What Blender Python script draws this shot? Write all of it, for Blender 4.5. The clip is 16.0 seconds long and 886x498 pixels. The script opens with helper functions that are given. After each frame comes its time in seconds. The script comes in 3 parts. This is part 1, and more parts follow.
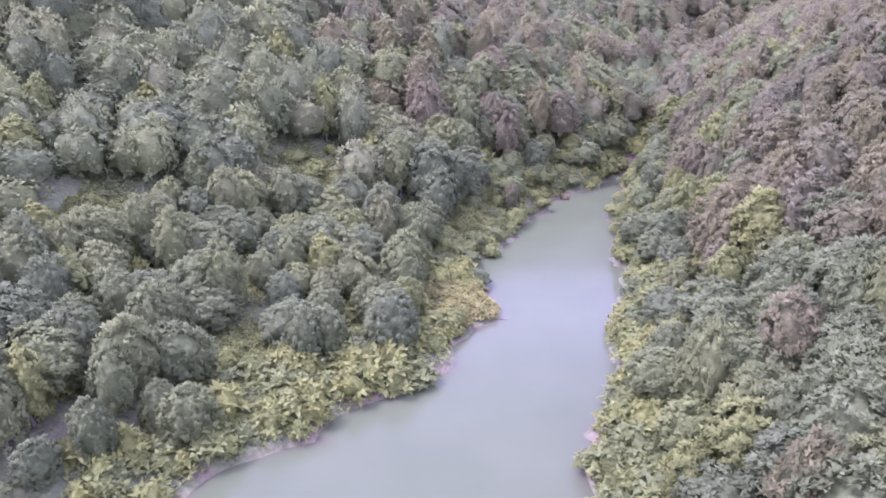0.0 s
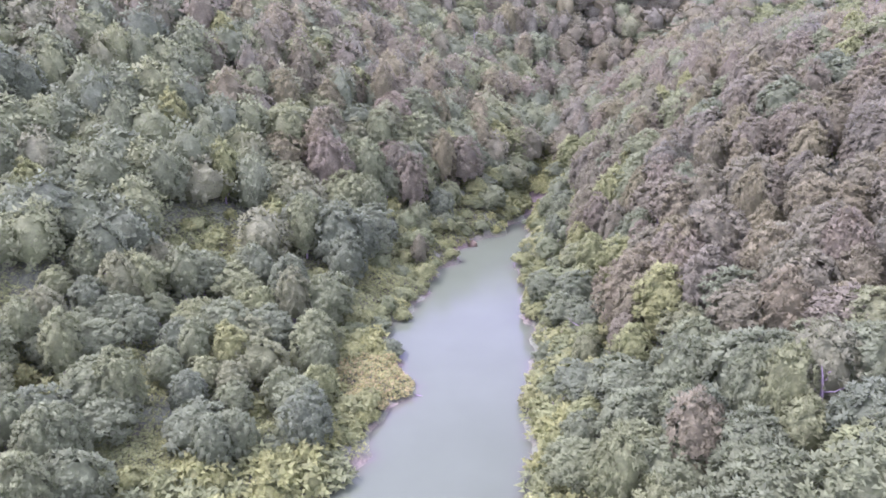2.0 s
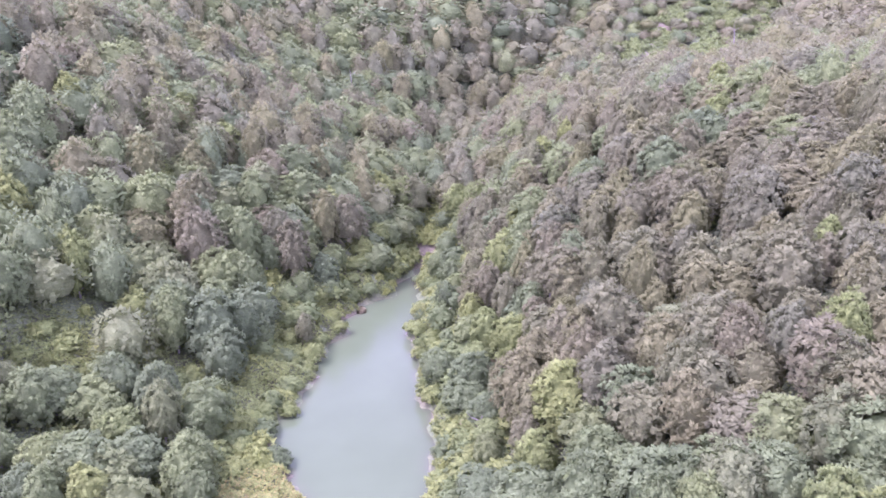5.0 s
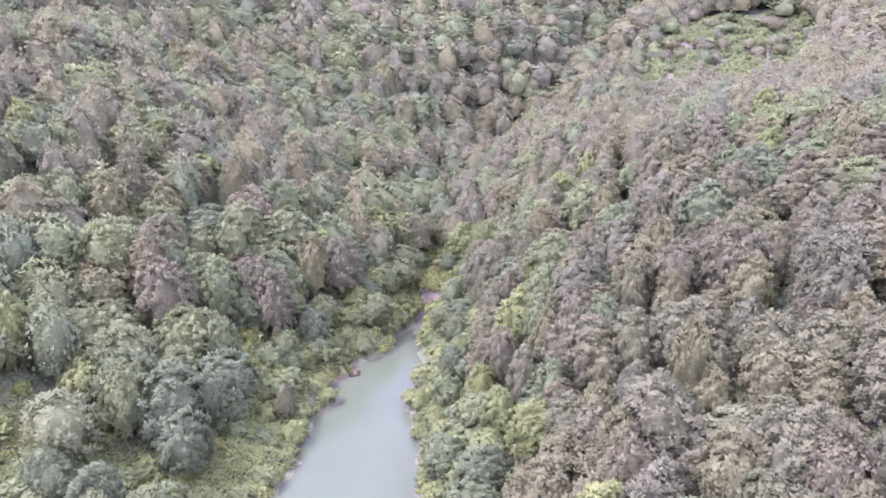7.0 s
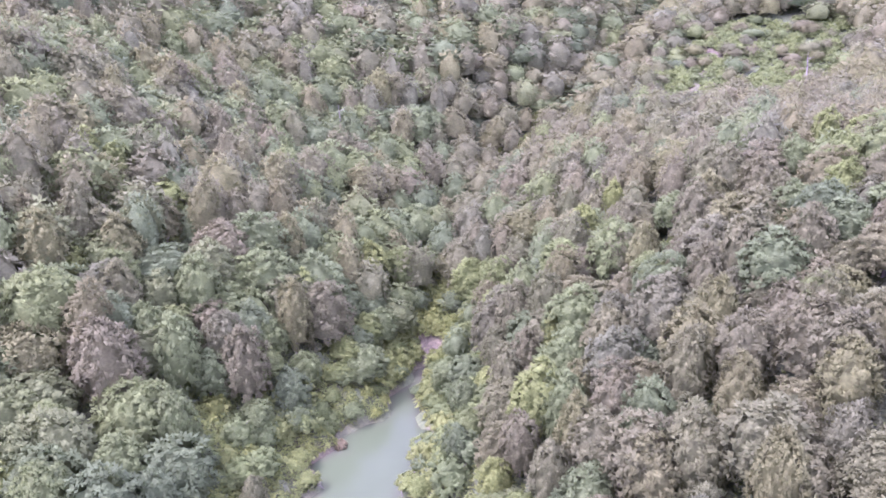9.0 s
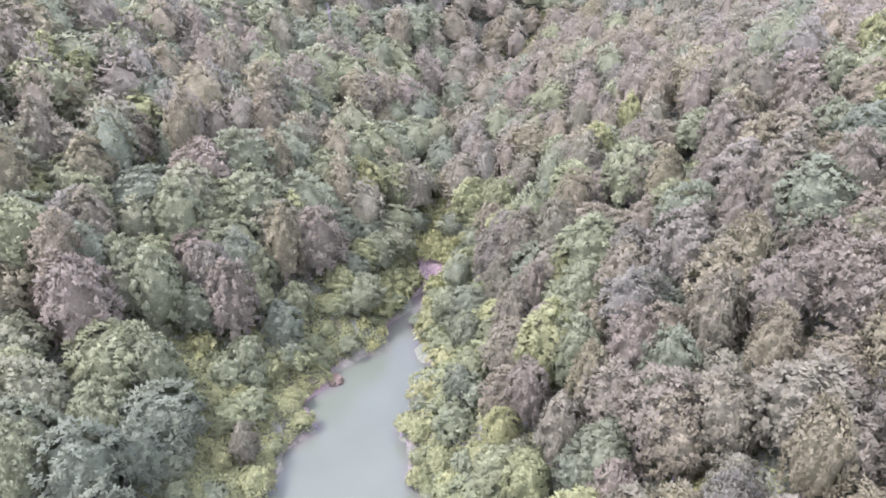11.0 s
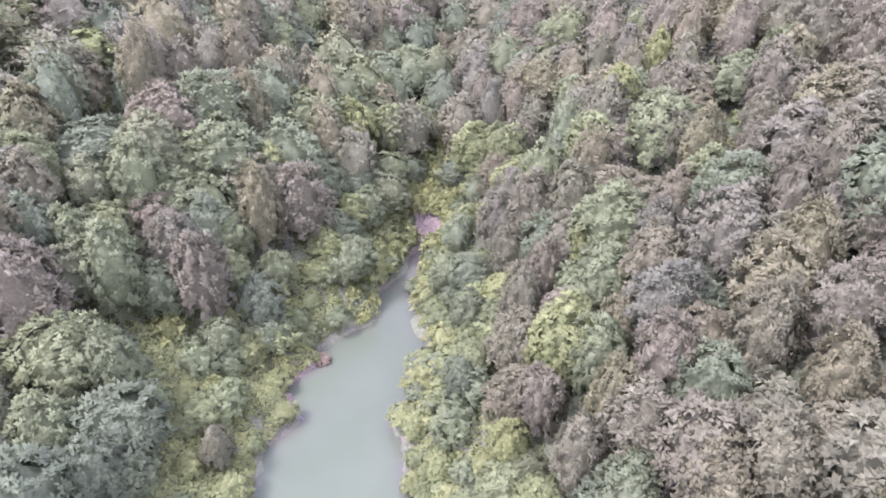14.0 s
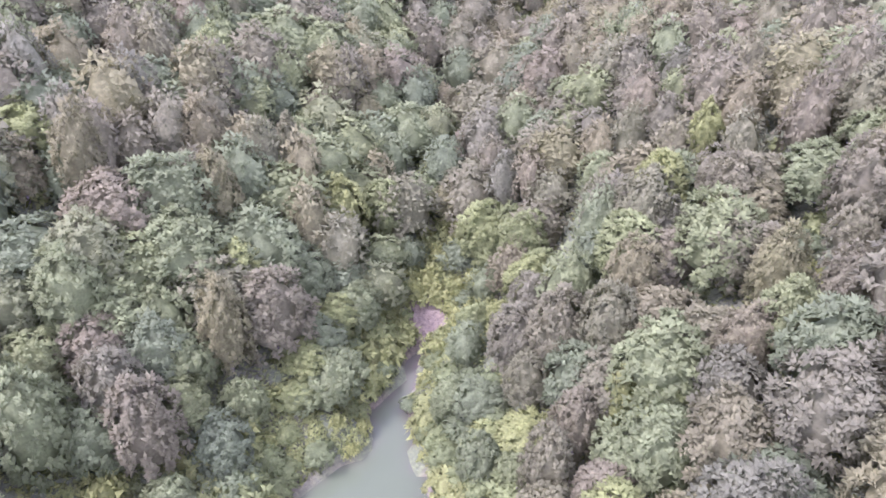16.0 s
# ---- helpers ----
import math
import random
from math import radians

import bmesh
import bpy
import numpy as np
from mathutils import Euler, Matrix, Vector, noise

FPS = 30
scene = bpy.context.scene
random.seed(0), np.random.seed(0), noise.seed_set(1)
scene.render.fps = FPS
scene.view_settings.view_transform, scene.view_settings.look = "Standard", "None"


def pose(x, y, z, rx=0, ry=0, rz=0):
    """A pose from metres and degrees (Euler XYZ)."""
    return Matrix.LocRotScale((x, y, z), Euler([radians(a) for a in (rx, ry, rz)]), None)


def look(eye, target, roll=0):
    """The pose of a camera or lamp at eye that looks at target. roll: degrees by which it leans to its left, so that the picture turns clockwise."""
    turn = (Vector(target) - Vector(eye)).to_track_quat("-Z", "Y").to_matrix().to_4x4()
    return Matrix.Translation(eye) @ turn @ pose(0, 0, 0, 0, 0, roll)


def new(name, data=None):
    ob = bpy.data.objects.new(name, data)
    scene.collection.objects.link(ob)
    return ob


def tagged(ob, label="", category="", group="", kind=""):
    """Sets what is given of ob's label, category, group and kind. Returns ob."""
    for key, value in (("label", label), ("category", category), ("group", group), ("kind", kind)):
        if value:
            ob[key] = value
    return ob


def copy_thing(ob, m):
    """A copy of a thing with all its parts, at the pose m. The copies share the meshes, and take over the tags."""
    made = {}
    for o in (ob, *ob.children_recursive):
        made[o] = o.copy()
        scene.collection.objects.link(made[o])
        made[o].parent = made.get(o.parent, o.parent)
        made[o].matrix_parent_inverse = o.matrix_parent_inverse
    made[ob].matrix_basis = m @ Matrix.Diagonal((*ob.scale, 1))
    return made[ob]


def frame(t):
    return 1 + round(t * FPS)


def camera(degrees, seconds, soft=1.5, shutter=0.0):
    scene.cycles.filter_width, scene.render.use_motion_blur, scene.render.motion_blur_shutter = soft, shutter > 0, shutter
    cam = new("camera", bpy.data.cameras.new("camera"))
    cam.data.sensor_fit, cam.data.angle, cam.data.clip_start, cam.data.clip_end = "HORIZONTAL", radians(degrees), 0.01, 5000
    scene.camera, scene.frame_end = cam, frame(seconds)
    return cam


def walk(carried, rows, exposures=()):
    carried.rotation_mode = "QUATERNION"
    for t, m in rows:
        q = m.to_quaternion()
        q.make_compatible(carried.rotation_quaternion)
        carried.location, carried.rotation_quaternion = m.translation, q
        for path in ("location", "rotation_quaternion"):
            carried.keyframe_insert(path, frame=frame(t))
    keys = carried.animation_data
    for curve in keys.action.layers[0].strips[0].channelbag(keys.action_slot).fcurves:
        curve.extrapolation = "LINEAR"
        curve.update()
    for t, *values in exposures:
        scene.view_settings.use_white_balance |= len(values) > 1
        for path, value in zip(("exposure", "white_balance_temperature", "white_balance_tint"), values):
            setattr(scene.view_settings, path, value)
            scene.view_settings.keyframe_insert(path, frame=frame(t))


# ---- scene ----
cam = camera(64.1, 16.0, soft=1.7)
METRES, EYE, TILT, LEAN, TURN = 100.0, 39.6, -21.0, 0.0, 0.0
ROWS = [
    (0.0, 0.0, 0.0, 0.0, 0.0, 0.0, -0.0),
    (0.5, -0.0001, 0.0012, 0.023, -3.37, -0.02, 1.29),
    (1.0, -0.0003, 0.0037, 0.0468, -6.09, -0.06, 2.34),
    (1.5, 0.001, 0.0058, 0.0688, -6.87, -0.02, 2.57),
    (2.0, 0.0019, 0.0076, 0.0923, -7.34, -0.01, 2.63),
    (2.5, 0.0043, 0.0097, 0.1156, -8.17, -0.01, 2.92),
    (3.0, 0.0076, 0.012, 0.1386, -12.49, -0.2, 4.68),
    (3.5, 0.0103, 0.0138, 0.1607, -15.06, -0.35, 5.66),
    (4.0, 0.0116, 0.017, 0.1778, -16.32, -0.54, 6.21),
    (6.5, 0.0647, 0.1798, 0.2445, -15.84, 0.76, 5.91),
    (7.0, 0.0773, 0.2202, 0.2614, -15.81, 0.95, 5.87),
    (7.5, 0.09, 0.2613, 0.2783, -15.8, 1.09, 5.86),
    (8.0, 0.1027, 0.3025, 0.2949, -15.79, 1.22, 5.85),
    (10.5, 0.1485, 0.4643, 0.3614, -15.94, -2.07, 5.86),
    (11.0, 0.1478, 0.4652, 0.3616, -16.06, -7.1, 5.85),
    (11.5, 0.1474, 0.4648, 0.3616, -16.16, -11.94, 5.85),
    (12.0, 0.148, 0.4651, 0.3622, -16.18, -15.28, 5.84),
    (12.5, 0.1528, 0.4795, 0.368, -16.18, -15.38, 5.82),
    (13.0, 0.1613, 0.5065, 0.3794, -16.21, -15.19, 5.78),
    (13.5, 0.1727, 0.5417, 0.3947, -16.21, -14.89, 5.77),
    (14.0, 0.1853, 0.5805, 0.4119, -16.21, -14.62, 5.76),
    (14.5, 0.1978, 0.6201, 0.4295, -16.23, -14.42, 5.78),
    (15.0, 0.2103, 0.6604, 0.4469, -16.24, -14.23, 5.82),
    (15.5, 0.2233, 0.7012, 0.4642, -16.24, -14.08, 5.89),
    (16.0, 0.2363, 0.7429, 0.4821, -16.24, -13.96, 5.94),
]
walk(cam, [(t, pose(0, 0, EYE, TILT, LEAN, TURN) @ pose(METRES * x, METRES * y, METRES * z, 90 + pitch, roll, yaw)) for t, x, y, z, yaw, pitch, roll in ROWS],
     exposures=[(0.0, 2.50, 5060, 85), (3.0, 2.66, 5060, 78), (9.0, 2.82, 5070, 76), (16.0, 2.78, 5090, 75)])

# ---- world, sun and picture ----
SUN_ELEVATION, SUN_TURN = 60.0, 262.0          # degrees; the turn is clockwise from the +y axis
world = bpy.data.worlds.new("overcast_sky")
world.use_nodes = True
scene.world = world
wn, wl = world.node_tree.nodes, world.node_tree.links
wn.clear()
sky = wn.new("ShaderNodeTexSky")
sky.sky_type, sky.sun_disc = "NISHITA", False
sky.sun_elevation, sky.sun_rotation = radians(SUN_ELEVATION), radians(SUN_TURN)
sky.air_density, sky.dust_density = 1.0, 3.0
sky_light = wn.new("ShaderNodeBackground")
sky_light.inputs["Strength"].default_value = 0.065
wl.new(sky.outputs["Color"], sky_light.inputs["Color"])
cloud_noise = wn.new("ShaderNodeTexNoise")
cloud_noise.inputs["Scale"].default_value, cloud_noise.inputs["Detail"].default_value = 2.2, 5.0
cloud_ramp = wn.new("ShaderNodeValToRGB")
cloud_ramp.color_ramp.elements[0].position, cloud_ramp.color_ramp.elements[1].position = 0.3, 0.7
cloud_ramp.color_ramp.elements[0].color = (0.82, 0.83, 0.85, 1)
cloud_ramp.color_ramp.elements[1].color = (0.98, 0.98, 0.97, 1)
cloud_light = wn.new("ShaderNodeBackground")
cloud_light.inputs["Strength"].default_value = 0.95
wl.new(cloud_noise.outputs["Fac"], cloud_ramp.inputs["Fac"])
wl.new(cloud_ramp.outputs["Color"], cloud_light.inputs["Color"])
sky_sum = wn.new("ShaderNodeAddShader")
wl.new(sky_light.outputs[0], sky_sum.inputs[0])
wl.new(cloud_light.outputs[0], sky_sum.inputs[1])
world_out = wn.new("ShaderNodeOutputWorld")
wl.new(sky_sum.outputs[0], world_out.inputs["Surface"])

sun = new("sun", bpy.data.lights.new("sun", "SUN"))
sun.data.energy, sun.data.angle, sun.data.color = 1.4, radians(11), (1.0, 0.95, 0.87)
_e, _a = radians(SUN_ELEVATION), radians(SUN_TURN)
sun.matrix_world = look((0, 0, 300), (-300 * math.sin(_a) * math.cos(_e), -300 * math.cos(_a) * math.cos(_e), 300 - 300 * math.sin(_e)))


# ---- materials ----
def shader(name):
    mat = bpy.data.materials.new(name)
    mat.use_nodes = True
    nodes, links = mat.node_tree.nodes, mat.node_tree.links
    return mat, nodes, links, nodes["Principled BSDF"]


def ramp_of(nodes, stops):
    r = nodes.new("ShaderNodeValToRGB")
    while len(r.color_ramp.elements) < len(stops):
        r.color_ramp.elements.new(0.5)
    for el, (at, col) in zip(r.color_ramp.elements, stops):
        el.position, el.color = at, (*col, 1)
    return r


def leaf_material(name, stops, joined=False):
    """Leaves: one hue a tree, each spray a little lighter or darker, thin enough to let light through."""
    mat, n, l, p = shader(name)
    if joined:
        src = n.new("ShaderNodeAttribute")
        src.attribute_name = "tint"
        pick = src.outputs["Fac"]
    else:
        src = n.new("ShaderNodeObjectInfo")
        pick = src.outputs["Random"]
    hue = ramp_of(n, stops)
    l.new(pick, hue.inputs["Fac"])
    geo = n.new("ShaderNodeNewGeometry")
    vary = n.new("ShaderNodeMapRange")
    vary.inputs["To Min"].default_value, vary.inputs["To Max"].default_value = 0.84, 1.16
    l.new(geo.outputs["Random Per Island"], vary.inputs["Value"])
    patch = n.new("ShaderNodeTexNoise")
    patch.inputs["Scale"].default_value, patch.inputs["Detail"].default_value = 0.55, 3.0
    l.new(geo.outputs["Position"], patch.inputs["Vector"])
    pv = n.new("ShaderNodeMapRange")
    pv.inputs["From Min"].default_value, pv.inputs["From Max"].default_value = 0.3, 0.7
    pv.inputs["To Min"].default_value, pv.inputs["To Max"].default_value = 0.84, 1.16
    l.new(patch.outputs["Fac"], pv.inputs["Value"])
    grain = n.new("ShaderNodeTexNoise")
    grain.inputs["Scale"].default_value, grain.inputs["Detail"].default_value = 3.2, 4.0
    l.new(geo.outputs["Position"], grain.inputs["Vector"])
    gv = n.new("ShaderNodeMapRange")
    gv.inputs["From Min"].default_value, gv.inputs["From Max"].default_value = 0.3, 0.7
    gv.inputs["To Min"].default_value, gv.inputs["To Max"].default_value = 0.80, 1.20
    l.new(grain.outputs["Fac"], gv.inputs["Value"])
    mottle = n.new("ShaderNodeMath")
    mottle.operation = "MULTIPLY"
    l.new(pv.outputs[0], mottle.inputs[0])
    l.new(gv.outputs[0], mottle.inputs[1])
    relief = n.new("ShaderNodeBump")
    relief.inputs["Strength"].default_value, relief.inputs["Distance"].default_value = 0.4, 0.12
    l.new(grain.outputs["Fac"], relief.inputs["Height"])
    l.new(relief.outputs[0], p.inputs["Normal"])
    mul = n.new("ShaderNodeMath")
    mul.operation = "MULTIPLY"
    l.new(vary.outputs[0], mul.inputs[0])
    l.new(mottle.outputs[0], mul.inputs[1])
    col = n.new("ShaderNodeVectorMath")
    col.operation = "SCALE"
    l.new(hue.outputs["Color"], col.inputs[0])
    l.new(mul.outputs[0], col.inputs["Scale"])
    l.new(col.outputs[0], p.inputs["Base Color"])
    p.inputs["Roughness"].default_value = 0.7
    p.inputs["Specular IOR Level"].default_value = 0.08
    trans = n.new("ShaderNodeBsdfTranslucent")
    l.new(col.outputs[0], trans.inputs["Color"])
    mix = n.new("ShaderNodeMixShader")
    mix.inputs["Fac"].default_value = 0.50
    l.new(p.outputs[0], mix.inputs[1])
    l.new(trans.outputs[0], mix.inputs[2])
    l.new(mix.outputs[0], n["Material Output"].inputs["Surface"])
    return mat


GREEN = [(0.0, (0.101, 0.131, 0.052)), (0.3, (0.113, 0.144, 0.052)), (0.6, (0.124, 0.156, 0.052)), (0.85, (0.140, 0.171, 0.053)), (1.0, (0.130, 0.151, 0.057))]
BROWN = [(0.0, (0.114, 0.127, 0.057)), (0.2, (0.130, 0.132, 0.056)), (0.4, (0.124, 0.137, 0.054)), (0.6, (0.137, 0.138, 0.054)), (0.8, (0.140, 0.150, 0.051)), (0.92, (0.134, 0.132, 0.058)), (1.0, (0.126, 0.135, 0.057))]
LIGHT = [(0.0, (0.137, 0.170, 0.051)), (0.5, (0.148, 0.181, 0.049)), (1.0, (0.163, 0.191, 0.049))]
BUSH = [(0.0, (0.104, 0.135, 0.050)), (0.35, (0.125, 0.160, 0.049)), (0.7, (0.147, 0.180, 0.049)), (1.0, (0.165, 0.191, 0.050))]
HERB = [(0.0, (0.119, 0.150, 0.049)), (0.4, (0.147, 0.178, 0.048)), (0.85, (0.174, 0.200, 0.049)), (1.0, (0.238, 0.212, 0.067))]
leaf_green = leaf_material("green_leaves", GREEN)
leaf_brown = leaf_material("grey_brown_leaves", BROWN)
leaf_light = leaf_material("yellow_green_leaves", LIGHT)
leaf_bush = leaf_material("bush_leaves", BUSH)
far_green = leaf_material("green_leaves_of_woods", GREEN, True)
far_brown = leaf_material("grey_brown_leaves_of_woods", BROWN, True)
herb_leaves = leaf_material("herb_leaves", HERB, True)

# bark
bark, n, l, p = shader("bark")
tex = n.new("ShaderNodeTexNoise")
tex.inputs["Scale"].default_value, tex.inputs["Detail"].default_value = 6.0, 6.0
rmp = ramp_of(n, [(0.3, (0.09, 0.075, 0.06)), (0.7, (0.26, 0.23, 0.20))])
l.new(tex.outputs["Fac"], rmp.inputs["Fac"])
l.new(rmp.outputs["Color"], p.inputs["Base Color"])
p.inputs["Roughness"].default_value = 0.9

# ground: soil, litter and low herbs, bare mud near the water line
soil, n, l, p = shader("forest_ground")
geo = n.new("ShaderNodeNewGeometry")
big = n.new("ShaderNodeTexNoise")
big.inputs["Scale"].default_value, big.inputs["Detail"].default_value = 0.16, 8.0
fine = n.new("ShaderNodeTexNoise")
fine.inputs["Scale"].default_value, fine.inputs["Detail"].default_value = 2.6, 8.0
for t_ in (big, fine):
    l.new(geo.outputs["Position"], t_.inputs["Vector"])
herb = ramp_of(n, [(0.25, (0.038, 0.050, 0.017)), (0.5, (0.062, 0.080, 0.025)), (0.75, (0.096, 0.118, 0.034))])
l.new(fine.outputs["Fac"], herb.inputs["Fac"])
litter = ramp_of(n, [(0.3, (0.042, 0.046, 0.018)), (0.7, (0.084, 0.090, 0.034))])
l.new(fine.outputs["Fac"], litter.inputs["Fac"])
blend = ramp_of(n, [(0.5, (1, 1, 1)), (0.7, (0, 0, 0))])
l.new(big.outputs["Fac"], blend.inputs["Fac"])
m1 = n.new("ShaderNodeMix")
m1.data_type = "RGBA"
l.new(blend.outputs["Color"], m1.inputs["Factor"])
l.new(litter.outputs["Color"], m1.inputs["A"])
l.new(herb.outputs["Color"], m1.inputs["B"])
mud = ramp_of(n, [(0.3, (0.066, 0.056, 0.029)), (0.7, (0.130, 0.109, 0.054))])
l.new(fine.outputs["Fac"], mud.inputs["Fac"])
bare = n.new("ShaderNodeAttribute")
bare.attribute_name = "bare"
m2 = n.new("ShaderNodeMix")
m2.data_type = "RGBA"
l.new(bare.outputs["Fac"], m2.inputs["Factor"])
l.new(m1.outputs["Result"], m2.inputs["A"])
l.new(mud.outputs["Color"], m2.inputs["B"])
l.new(m2.outputs["Result"], p.inputs["Base Color"])
p.inputs["Roughness"].default_value = 0.95
bump = n.new("ShaderNodeBump")
bump.inputs["Strength"].default_value, bump.inputs["Distance"].default_value = 0.8, 0.25
l.new(fine.outputs["Fac"], bump.inputs["Height"])
l.new(bump.outputs[0], p.inputs["Normal"])

# water: milky grey-green with silt in the shallows, faint ripples
water_mat, n, l, p = shader("silty_water")
geo = n.new("ShaderNodeNewGeometry")
silt = n.new("ShaderNodeAttribute")
silt.attribute_name = "silt"
drift = n.new("ShaderNodeTexNoise")
drift.inputs["Scale"].default_value, drift.inputs["Detail"].default_value = 0.11, 5.0
l.new(geo.outputs["Position"], drift.inputs["Vector"])
deep = ramp_of(n, [(0.3, (0.047, 0.063, 0.026)), (0.7, (0.053, 0.070, 0.030))])
l.new(drift.outputs["Fac"], deep.inputs["Fac"])
m1 = n.new("ShaderNodeMix")
m1.data_type = "RGBA"
m1.inputs["B"].default_value = (0.064, 0.060, 0.036, 1)
l.new(silt.outputs["Fac"], m1.inputs["Factor"])
l.new(deep.outputs["Color"], m1.inputs["A"])
l.new(m1.outputs["Result"], p.inputs["Base Color"])
p.inputs["Roughness"].default_value = 0.16
p.inputs["IOR"].default_value = 1.13
rip = n.new("ShaderNodeTexNoise")
rip.inputs["Scale"].default_value, rip.inputs["Detail"].default_value = 1.4, 3.0
l.new(geo.outputs["Position"], rip.inputs["Vector"])
bump = n.new("ShaderNodeBump")
bump.inputs["Strength"].default_value, bump.inputs["Distance"].default_value = 0.25, 0.03
l.new(rip.outputs["Fac"], bump.inputs["Height"])
l.new(bump.outputs[0], p.inputs["Normal"])


# ---- the lie of the land ----
LEFT_SHORE = [(-21.8, 46.5), (-16.4, 52.6), (-11.5, 53.8), (-10.7, 58), (-7, 60.5), (-2.6, 63.3), (1, 67.9), (1.2, 73), (6.9, 78.5), (6.8, 83), (3.8, 92), (3.8, 96.5),
              (8, 101.5), (11.3, 107), (12.3, 113), (15, 118), (19, 121.5), (18.6, 127), (22.8, 129.2), (22.6, 132.3), (30.2, 135), (32.8, 140.2), (36.3, 144.5), (39.5, 148.5)]
RIGHT_SHORE = [(41.8, 149), (38.6, 144), (36.3, 139.5), (35.5, 133), (35.7, 128.3), (32.2, 123.4), (29.3, 118.5), (29, 113), (27.6, 104.5), (26, 99), (26, 93.8), (24.8, 88),
               (22.8, 82), (20.2, 74), (19.3, 68.5), (17.3, 61), (14.8, 57), (12.7, 52.6), (12.5, 46.5), (10, 38)]
SHORE = np.array([(-45, -60), (-30, 36)] + LEFT_SHORE + [(41, 150.5)] + RIGHT_SHORE + [(14, 15), (25, -60)], float)
CREEK = np.array([(41, 150.5), (48, 168), (57, 184), (74, 200), (104, 220), (140, 245)], float)
STEP = 40.0                                     # the hills: heights every 40 m, from (-120, 0) eastwards and then on
HILLS = np.array([
    [46.8, 27.1, 13.8, 9.9, 18.3, 30.1, 38.6, 43.1, 46.6],
    [50.6, 27.6, 8.3, 2.8, 17.9, 34.1, 40.8, 44.1, 46.2],
    [58.2, 32.5, 6.3, -3.1, 15.1, 32.4, 43.4, 43.2, 45.9],
    [68.7, 46.4, 22.9, 4.7, 11.5, 36.6, 41.4, 40.4, 46.3],
    [77.9, 59.4, 44.2, 24, 17, 30.8, 29, 37.1, 50.4],
    [87, 71, 57.8, 36.2, 13, 22.5, 38.2, 44.7, 57.9],
    [92.5, 79.9, 67.4, 55.4, 43.1, 49.5, 55.8, 57.1, 67.9],
    [96.9, 89, 79.9, 72.2, 65.9, 66.7, 69.8, 72.4, 77.3],
    [101.5, 97.5, 94.3, 90.7, 89.1, 88.6, 87.3, 85.3, 85.3]], float)


def to_line(x, y, line):
    d = np.full(np.shape(x), 1e9)
    for a, b in zip(line[:-1], line[1:]):
        e = b - a
        t = np.clip(((x - a[0]) * e[0] + (y - a[1]) * e[1]) / (e @ e), 0, 1)
        d = np.minimum(d, np.hypot(x - a[0] - t * e[0], y - a[1] - t * e[1]))
    return d


def from_shore(x, y):
    """Metres from the water's edge; negative on the water."""
    x, y = np.asarray(x, float), np.asarray(y, float)
    # a ragged edge
    x, y = x + 0.45 * np.sin(0.9 * y + 1.3) + 0.25 * np.sin(2.3 * y), y + 0.4 * np.sin(1.1 * x) + 0.25 * np.sin(2.7 * x + 0.6)
    ring = np.vstack([SHORE, SHORE[:1]])
    inside = np.zeros(x.shape, bool)
    for a, b in zip(ring[:-1], ring[1:]):
        if a[1] != b[1]:
            inside ^= ((a[1] > y) != (b[1] > y)) & (x < (b[0] - a[0]) * (y - a[1]) / (b[1] - a[1]) + a[0])
    d = to_line(x, y, ring)
    return np.where(inside, -d, d)


def spline(u, count):
    u = np.clip(u, 0, count - 1)
    t = np.abs(u[..., None] - np.arange(count))
    w = np.where(t < 1, 2 / 3 - t ** 2 + t ** 3 / 2, np.where(t < 2, (2 - t) ** 3 / 6, 0))
    return w / w.sum(-1, keepdims=True)


def ground_z(x, y):
    x, y = np.asarray(x, float), np.asarray(y, float)
    d = from_shore(x, y)
    hill = np.einsum("...i,...j,ji->...", spline((x + 120) / STEP, 9), spline(y / STEP, 9), HILLS)
    out = np.hypot(np.maximum(np.maximum(-120 - x, x - 200), 0), np.maximum(np.maximum(-y, y - 320), 0))
    hill = hill + 0.16 * np.minimum(out, 500) - 8 * np.exp(-(to_line(x, y, CREEK) / 14) ** 2)
    hill = hill + 0.9 * np.sin(0.21 * x + 0.6 * np.sin(0.13 * y)) * np.sin(0.17 * y + 0.8) + 0.3 * np.sin(0.8 * x + 0.5 * y) * np.sin(0.7 * y)
    land = 0.55 * (1 - np.exp(-np.maximum(d, 0) / 0.5)) + np.maximum(hill, 1) * (1 - np.exp(-np.maximum(d, 0) / 14))
    return np.where(d > 0, land, -0.25 + 0.25 * np.exp(np.minimum(d, 0) / 0.4) - 0.22 * np.minimum(np.maximum(-d, 0), 12))


def mesh(name, verts, faces, material, tint=None, attribute="tint", smooth=False, normals=None):
    me = bpy.data.meshes.new(name)
    verts, faces = np.asarray(verts, np.float32), np.asarray(faces, np.int32)
    me.vertices.add(len(verts))
    me.vertices.foreach_set("co", verts.ravel())
    me.loops.add(faces.size)
    me.loops.foreach_set("vertex_index", faces.ravel())
    me.polygons.add(len(faces))
    me.polygons.foreach_set("loop_start", np.arange(len(faces), dtype=np.int32) * faces.shape[1])
    if smooth:
        me.polygons.foreach_set("use_smooth", np.ones(len(faces), bool))
    if tint is not None:
        at = me.attributes.new(attribute, "FLOAT", "POINT")
        at.data.foreach_set("value", np.asarray(tint, np.float32))
    me.update(calc_edges=True)
    me.validate()
    if normals is not None:
        me.normals_split_custom_set_from_vertices(np.asarray(normals, np.float32))
    me.materials.append(material)
    return me


